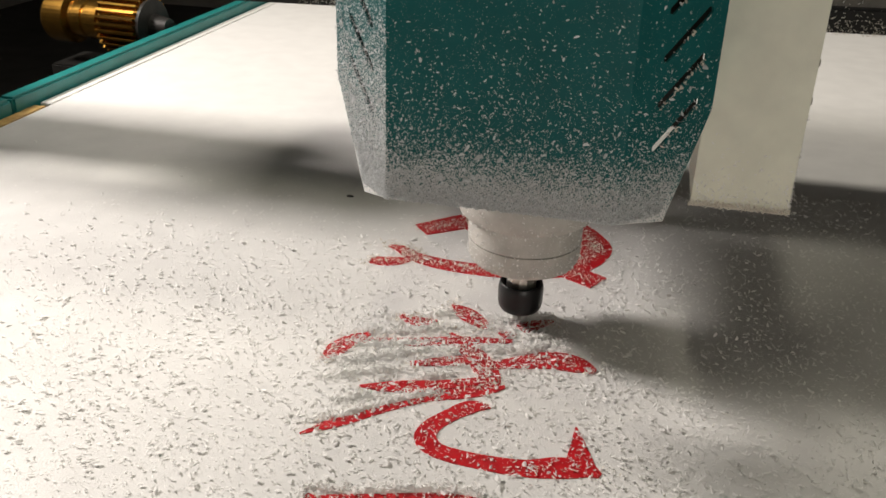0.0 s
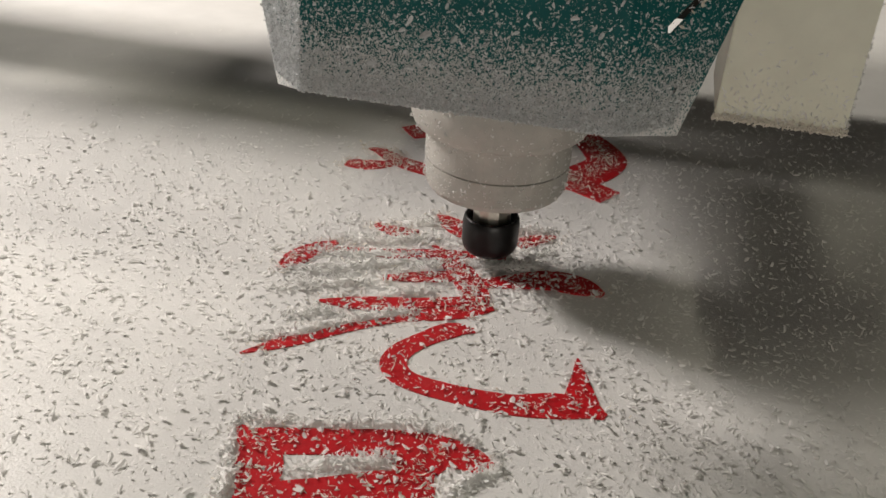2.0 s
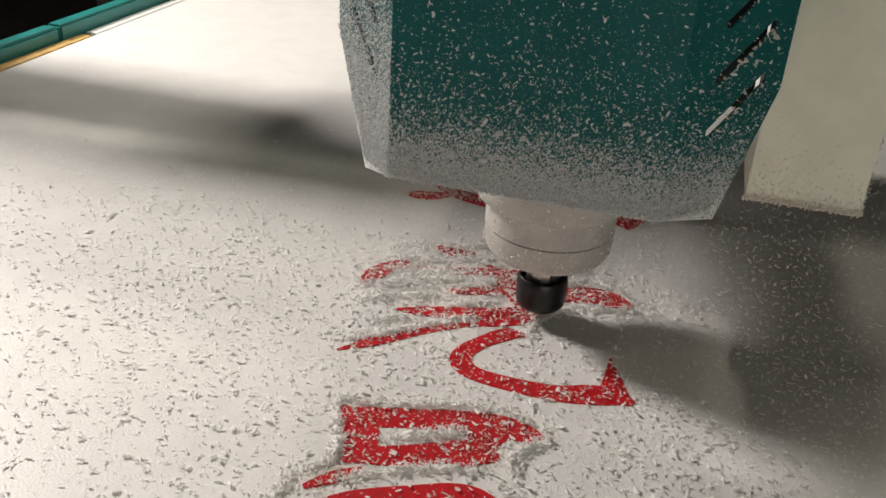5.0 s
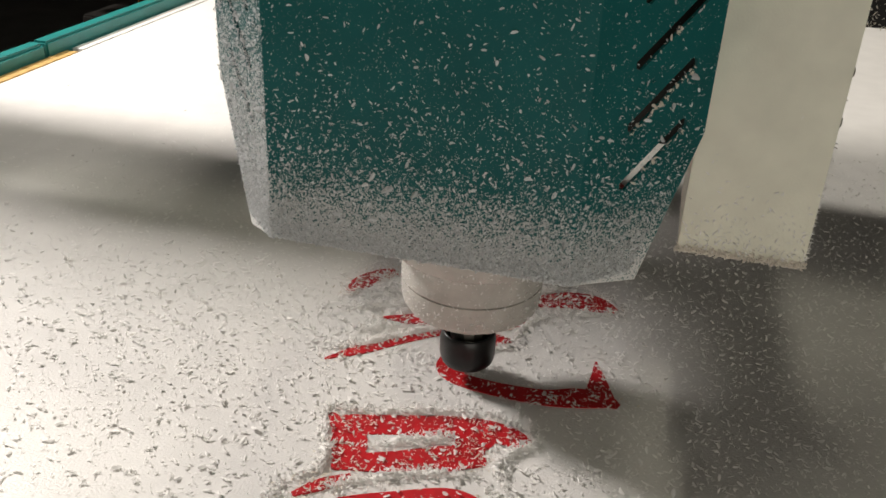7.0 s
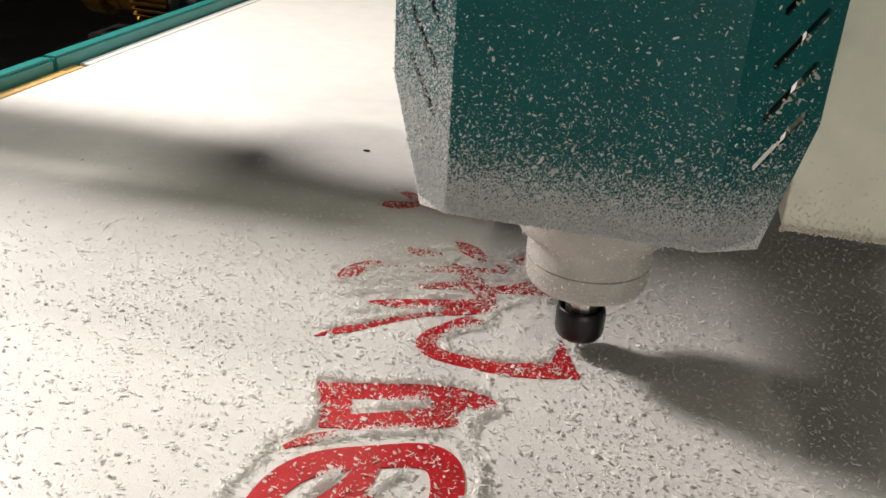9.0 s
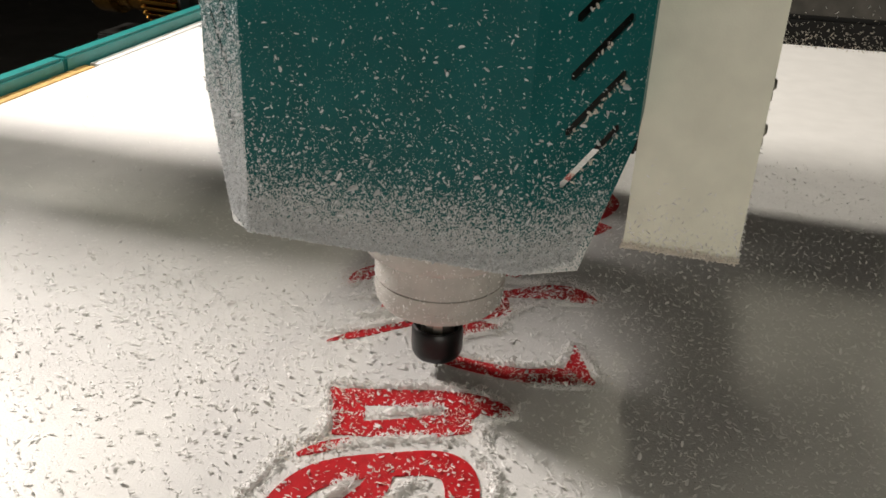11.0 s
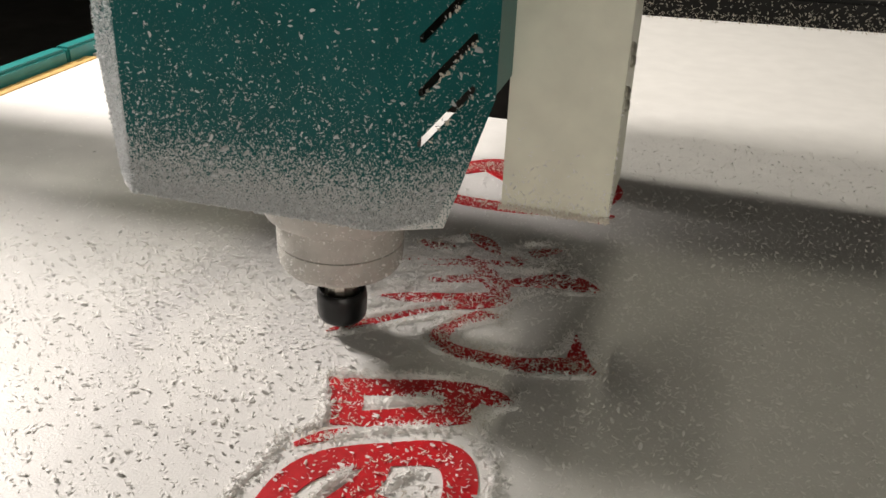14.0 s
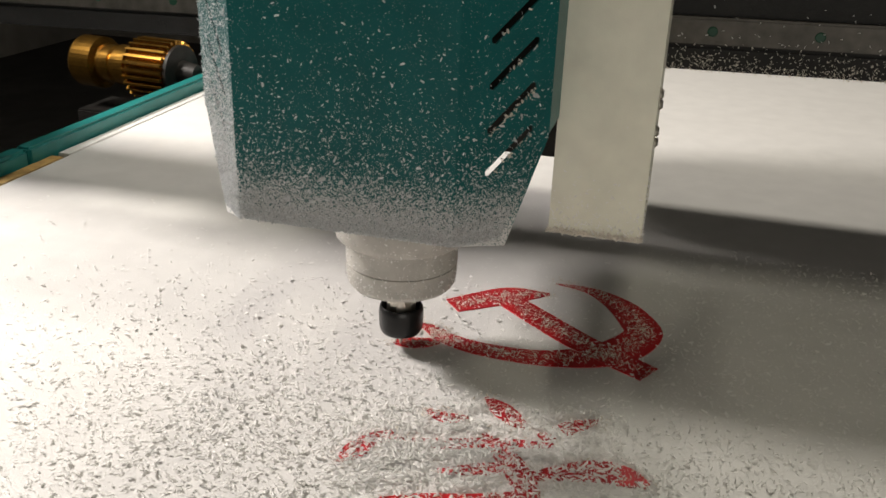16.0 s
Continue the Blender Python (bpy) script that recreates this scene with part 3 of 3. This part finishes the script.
LOWER = [
    [(-0.162, -0.060, 0.003), (-0.150, -0.065, 0.016), (-0.120, -0.057, 0.017), (-0.090, -0.049, 0.019), (-0.070, -0.046, 0.017), (-0.055, -0.049, 0.015), (-0.044, -0.053, 0.006)],
    [(-0.068, -0.047, 0.015), (-0.078, -0.062, 0.021), (-0.069, -0.078, 0.007)],
    [(-0.152, -0.062, 0.012), (-0.143, -0.080, 0.021), (-0.136, -0.102, 0.014)],
    [(-0.146, -0.099, 0.010), (-0.110, -0.087, 0.018), (-0.085, -0.076, 0.020), (-0.066, -0.073, 0.006)],
    [(-0.150, -0.200, 0.014), (-0.147, -0.160, 0.018), (-0.133, -0.136, 0.020), (-0.100, -0.118, 0.020), (-0.075, -0.110, 0.022), (-0.061, -0.120, 0.020), (-0.055, -0.150, 0.018), (-0.058, -0.210, 0.016)],
    [(-0.104, -0.122, 0.012), (-0.106, -0.145, 0.016), (-0.118, -0.175, 0.016), (-0.125, -0.210, 0.014)],
    [(-0.105, -0.155, 0.010), (-0.085, -0.160, 0.014), (-0.064, -0.150, 0.010)],
    [(-0.156, -0.128, 0.003), (-0.145, -0.117, 0.008), (-0.132, -0.106, 0.004)],
]
character("hammer_and_sickle_emblem", "red hammer and sickle shape on the white board, sprinkled with chips", EMBLEM)
character("upper_character", "red brush-written character on the white board, half buried in chips", DANG)
character("lower_character", "red carved character on the white board with ridges of chips", LOWER)


tagged(part("dark_speck", turned([(0.0016, 0.0), (0.003, 0.0004), (0.0026, 0.0011)], 12, m=Matrix.Translation((-0.279, 0.363, 0.0002)) @ Matrix.Diagonal((1.3, 0.8, 1, 1))), BLACK), "small black speck lying on the white board", "speck")


# ---- shavings on the board ----
def spread(n, seed, sx, sy, cx, cy, lo=-0.93, hi=1.2):
    rng = np.random.RandomState(seed)
    p = np.c_[rng.normal(cx, sx, n), rng.normal(cy, sy, n), rng.uniform(0.0005, 0.0021, n)]
    return p[(p[:, 0] > RAIL_X + 0.03) & (p[:, 0] < 0.7) & (p[:, 1] > lo) & (p[:, 1] < hi)]


p = spread(7500, 51, 0.22, 0.17, -0.15, 0.02)
tagged(chips("board_shavings", p, 0.0022 * np.clip(np.random.RandomState(52).lognormal(0, 0.42, len(p)), 0.4, 2.2), CHIP, tilt=0.2, seed=53, slim=0.5), "small curled white plastic shavings scattered on the board", "shavings")
p = spread(2200, 71, 0.14, 0.15, -0.34, 0.06)
tagged(chips("board_shavings", p, 0.0024 * np.clip(np.random.RandomState(72).lognormal(0, 0.42, len(p)), 0.4, 2.2), CHIP, tilt=0.2, seed=73, slim=0.5), "small curled white plastic shavings scattered on the board", "shavings")
p = spread(3000, 54, 0.40, 0.26, -0.1, 0.0)
tagged(chips("board_shavings", p, 0.0024 * np.clip(np.random.RandomState(55).lognormal(0, 0.45, len(p)), 0.4, 2.2), CHIP, tilt=0.2, seed=56, slim=0.38), "small curled white plastic shavings scattered on the board", "shavings")
p = spread(12000, 57, 0.24, 0.20, -0.08, 0.05)
p[:, 2] *= 0.5
tagged(chips("board_dust", p, 0.0014 * np.clip(np.random.RandomState(58).lognormal(0, 0.4, len(p)), 0.4, 2), CHIP, seed=59), "fine white plastic dust on the board", "dust")


rng = np.random.RandomState(81)
p = np.c_[rng.uniform(-0.02, 0.52, 17000), rng.uniform(-0.25, 0.5, 17000), rng.uniform(0.0005, 0.0018, 17000)]
tagged(chips("board_shavings", p, 0.0020 * np.clip(rng.lognormal(0, 0.42, len(p)), 0.4, 2.2), CHIP, tilt=0.4, seed=82, slim=0.42), "small curled white plastic shavings scattered on the board", "shavings")


# ---- ridges of chips thrown up along the cuts ----
def ridge(name, points, wide, high, seed, label="fluffy ridge of white chips along the cut"):
    """A mound of chips along a line of x, y."""
    rng = np.random.RandomState(seed)
    line = sampled(points, 7)
    bm, rows, m = bmesh.new(), [], 9
    for i, q in enumerate(line):
        a, b = line[max(0, i - 1)], line[min(len(line) - 1, i + 1)]
        d = (b - a) / (np.linalg.norm(b - a) + 1e-9)
        end = min(1.0, 3.0 * min(i, len(line) - 1 - i) / len(line) + 0.25)
        row = []
        for k in range(m):
            u = -1 + 2 * k / (m - 1)
            w = wide * end * (0.8 + 0.35 * noise.noise((q[0] * 90, q[1] * 90, seed))) / 2
            h = high * end * (1 - u * u) * (0.75 + 0.6 * noise.noise((q[0] * 160 + u, q[1] * 160, seed + 3.3))) - 0.0006
            row.append(bm.verts.new((q[0] - d[1] * u * w, q[1] + d[0] * u * w, max(h, -0.0006))))
        rows.append(row)
    for r0, r1 in zip(rows, rows[1:]):
        for k in range(m - 1):
            bm.faces.new((r0[k], r0[k + 1], r1[k + 1], r1[k]))
    top = np.array([v.co[:] for v in bm.verts])
    thing = empty(name)
    tagged(thing, label, "chips", "chip ridges")
    part("mound", bm, MOUND, thing, smooth=True)
    length = sum(np.linalg.norm(b - a) for a, b in zip(line, line[1:]))
    n = int(length * wide * 0.8e6)
    pick = top[rng.randint(0, len(top), n)] + rng.normal(0, 1, (n, 3)) * np.array((wide * 0.2, wide * 0.2, 0.0008)) + np.array((0, 0, 0.0010))
    pick[:, 2] = np.maximum(pick[:, 2], 0.0006)
    chips("chip_fluff", pick, 0.0021 * np.clip(rng.lognormal(0, 0.35, n), 0.4, 2), CHIP, thing, tilt=0.5, seed=seed, slim=0.36)
    return thing


STANDING = [
    [(-0.200, 0.075), (-0.180, 0.078), (-0.160, 0.092), (-0.135, 0.104), (-0.112, 0.113)],
    [(-0.192, 0.052), (-0.178, 0.064), (-0.160, 0.070), (-0.146, 0.078)],
    [(-0.134, 0.066), (-0.120, 0.074), (-0.108, 0.080)],
    [(-0.136, 0.092), (-0.124, 0.099), (-0.112, 0.106)],
    [(-0.186, 0.100), (-0.168, 0.105), (-0.148, 0.111), (-0.126, 0.119)],
    [(-0.180, 0.118), (-0.160, 0.126), (-0.140, 0.133), (-0.122, 0.142)],
    [(-0.094, 0.118), (-0.080, 0.121), (-0.062, 0.124), (-0.046, 0.140)],
    [(-0.096, 0.150), (-0.082, 0.150), (-0.064, 0.143), (-0.050, 0.148)],
    [(-0.150, 0.158), (-0.135, 0.160), (-0.128, 0.165)],
    [(-0.090, 0.160), (-0.072, 0.172), (-0.054, 0.178)],
    [(-0.184, 0.006), (-0.165, 0.018), (-0.148, 0.034), (-0.128, 0.048), (-0.112, 0.056)],
    [(-0.150, 0.040), (-0.165, 0.038), (-0.178, 0.030)],
    [(-0.166, -0.054), (-0.140, -0.051), (-0.110, -0.042), (-0.080, -0.034), (-0.055, -0.038)],
    [(-0.166, -0.056), (-0.157, -0.080), (-0.150, -0.100), (-0.158, -0.115)],
    [(-0.130, -0.080), (-0.115, -0.071), (-0.098, -0.064), (-0.088, -0.061)],
    [(-0.046, -0.041), (-0.044, -0.052), (-0.055, -0.062), (-0.060, -0.076), (-0.050, -0.090)],
    [(-0.140, -0.116), (-0.118, -0.103), (-0.096, -0.092), (-0.070, -0.086)],
    [(-0.164, -0.120), (-0.168, -0.145), (-0.172, -0.175), (-0.172, -0.205)],
    [(-0.060, -0.094), (-0.044, -0.110), (-0.040, -0.140), (-0.042, -0.180)],
    [(-0.133, -0.172), (-0.124, -0.150), (-0.118, -0.138)],
    [(-0.094, -0.150), (-0.090, -0.136), (-0.084, -0.128)],
    [(-0.085, -0.178), (-0.080, -0.195), (-0.082, -0.215)],
]
for i, pts in enumerate(STANDING):
    ridge("chip_ridge", pts, 0.0105 if i < 12 or i == 14 else 0.0085, 0.0048 if i < 12 or i == 14 else 0.0042, 100 + i)

# ridges that heap up behind the cutter: when it passes, and where
HEAPS = [
    (2.9, [(-0.038, 0.140), (-0.024, 0.128), (-0.008, 0.114)]),
    (3.7, [(-0.008, 0.106), (-0.028, 0.101), (-0.048, 0.098)]),
    (4.3, [(-0.052, 0.094), (-0.066, 0.082), (-0.074, 0.062), (-0.072, 0.047)]),
    (5.8, [(-0.076, 0.042), (-0.090, 0.034), (-0.100, 0.022)]),
    (6.6, [(-0.100, 0.020), (-0.098, 0.010), (-0.086, 0.004)]),
    (7.5, [(-0.082, 0.004), (-0.062, 0.004), (-0.046, 0.007)]),
    (8.1, [(-0.042, 0.008), (-0.030, 0.013), (-0.024, 0.028), (-0.023, 0.044)]),
    (9.1, [(-0.016, 0.044), (-0.008, 0.026), (0.003, 0.008)]),
    (9.9, [(0.004, -0.003), (-0.018, -0.010), (-0.042, -0.0165)]),
    (10.7, [(-0.046, -0.0165), (-0.070, -0.017), (-0.092, -0.014)]),
    (11.2, [(-0.096, -0.013), (-0.112, -0.006), (-0.120, 0.006)]),
    (11.8, [(-0.120, 0.010), (-0.114, 0.026), (-0.104, 0.040)]),
    (12.5, [(-0.112, 0.040), (-0.130, 0.026), (-0.146, 0.013)]),
    (13.2, [(-0.150, 0.010), (-0.165, -0.003), (-0.182, -0.015)]),
]
heaps = [(t, ridge("chip_ridge", pts, 0.0075, 0.0032, 200 + i)) for i, (t, pts) in enumerate(HEAPS)]


def sprinkle(points, count, seed):
    rng = np.random.RandomState(seed)
    line = np.array(sampled(points, 10))
    count = int(count * 1.5)
    q = line[rng.randint(0, len(line), count)]
    p = np.c_[q[:, :2] + rng.normal(0, 0.0055, (count, 2)), rng.uniform(0.0012, 0.0020, count)]
    return tagged(chips("red_sprinkle", p, 0.0019 * np.clip(rng.lognormal(0, 0.4, count), 0.4, 2), CREAM_CHIP, seed=seed), "cream chips sprinkled over the red stroke", "shavings")


p = spread(3200, 61, 0.16, 0.16, 0.14, 0.02)
tagged(chips("board_shavings", p, 0.0022 * np.clip(np.random.RandomState(62).lognormal(0, 0.4, len(p)), 0.4, 2), CHIP, tilt=0.2, seed=63, slim=0.38), "small curled white plastic shavings scattered on the board", "shavings")
rng = np.random.RandomState(64)
p = np.c_[rng.uniform(-0.20, -0.035, 1100), rng.uniform(-0.048, 0.052, 1100), rng.uniform(0.001, 0.0035, 1100)]
p[:, 1] += 0.115 + 0.25 * (p[:, 0] + 0.11)
tagged(chips("chip_drift", p, 0.0024 * np.clip(rng.lognormal(0, 0.4, 1100), 0.4, 2), CHIP, tilt=0.22, seed=65, slim=0.4), "loose drift of white chips over the red character", "shavings")
sprinkle(DANG[2], 160, 301)
sprinkle(HOOK, 110, 302)
for i, s in enumerate(LOWER):
    sprinkle(s, 85, 303 + i)
for i, s in enumerate(EMBLEM):
    sprinkle(s, int(4300 * sum(math.dist(a[:2], b[:2]) for a, b in zip(s, s[1:]))), 313 + i)
for i, s in enumerate(DANG[3:]):
    sprinkle(s, 150, 323 + i)
def drift(count, seed):
    rng = np.random.RandomState(seed)
    p = np.c_[rng.uniform(-0.20, -0.03, count), rng.normal(0, 0.028, count), rng.uniform(0.0015, 0.0045, count)]
    p[:, 1] += 0.11 + 0.25 * (p[:, 0] + 0.11)
    return tagged(chips("chip_drift", p, 0.0024 * np.clip(rng.lognormal(0, 0.4, count), 0.4, 2), CHIP, tilt=0.25, seed=seed, slim=0.4), "loose drift of white chips over the red character", "shavings")


def bank(count, seed, cx, cy):
    """A loose layer that builds up beside the character."""
    rng = np.random.RandomState(seed)
    p = np.c_[rng.normal(cx, 0.085, count), rng.normal(cy, 0.055, count), rng.uniform(0.001, 0.0032, count)]
    return tagged(chips("chip_bank", p, 0.0025 * np.clip(rng.lognormal(0, 0.4, count), 0.4, 2), CHIP, tilt=0.25, seed=seed, slim=0.5), "thin layer of loose white chips on the board", "shavings")


drift(650, 348)
late = [(13.2, bank(1300, 361, -0.27, 0.08)), (14.0, bank(1700, 362, -0.24, 0.10)), (3.6, drift(700, 345)), (13.3, drift(900, 346)), (14.2, drift(700, 347)), (8.4, sprinkle(HOOK, 180, 340)), (10.6, sprinkle(HOOK, 220, 341)), (11.6, sprinkle(HOOK, 200, 342)), (12.9, sprinkle(DANG[2], 160, 343))]


# ---- what moves ----
def motions():
    walk(carriage, [(t, pose(x, y, 0)) for t, x, y in CUT])
    walk(spindle, [(t, pose(0, 0.009 - 0.009 * k, -0.006 + 0.006 * k)) for t, k in ((0, 0), (14.4, 0), (14.9, 1), (15.5, 1), (16, 0.35))])
    walk(gantry, [(t, pose(-0.1, y, 0)) for t, x, y in CUT])
    for t, heap in heaps + late:
        walk(heap, [(0, pose(0, 0, -0.011)), (t, pose(0, 0, -0.011)), (t + 0.5, pose(0, 0, 0)), (16, pose(0, 0, 0))])


motions()
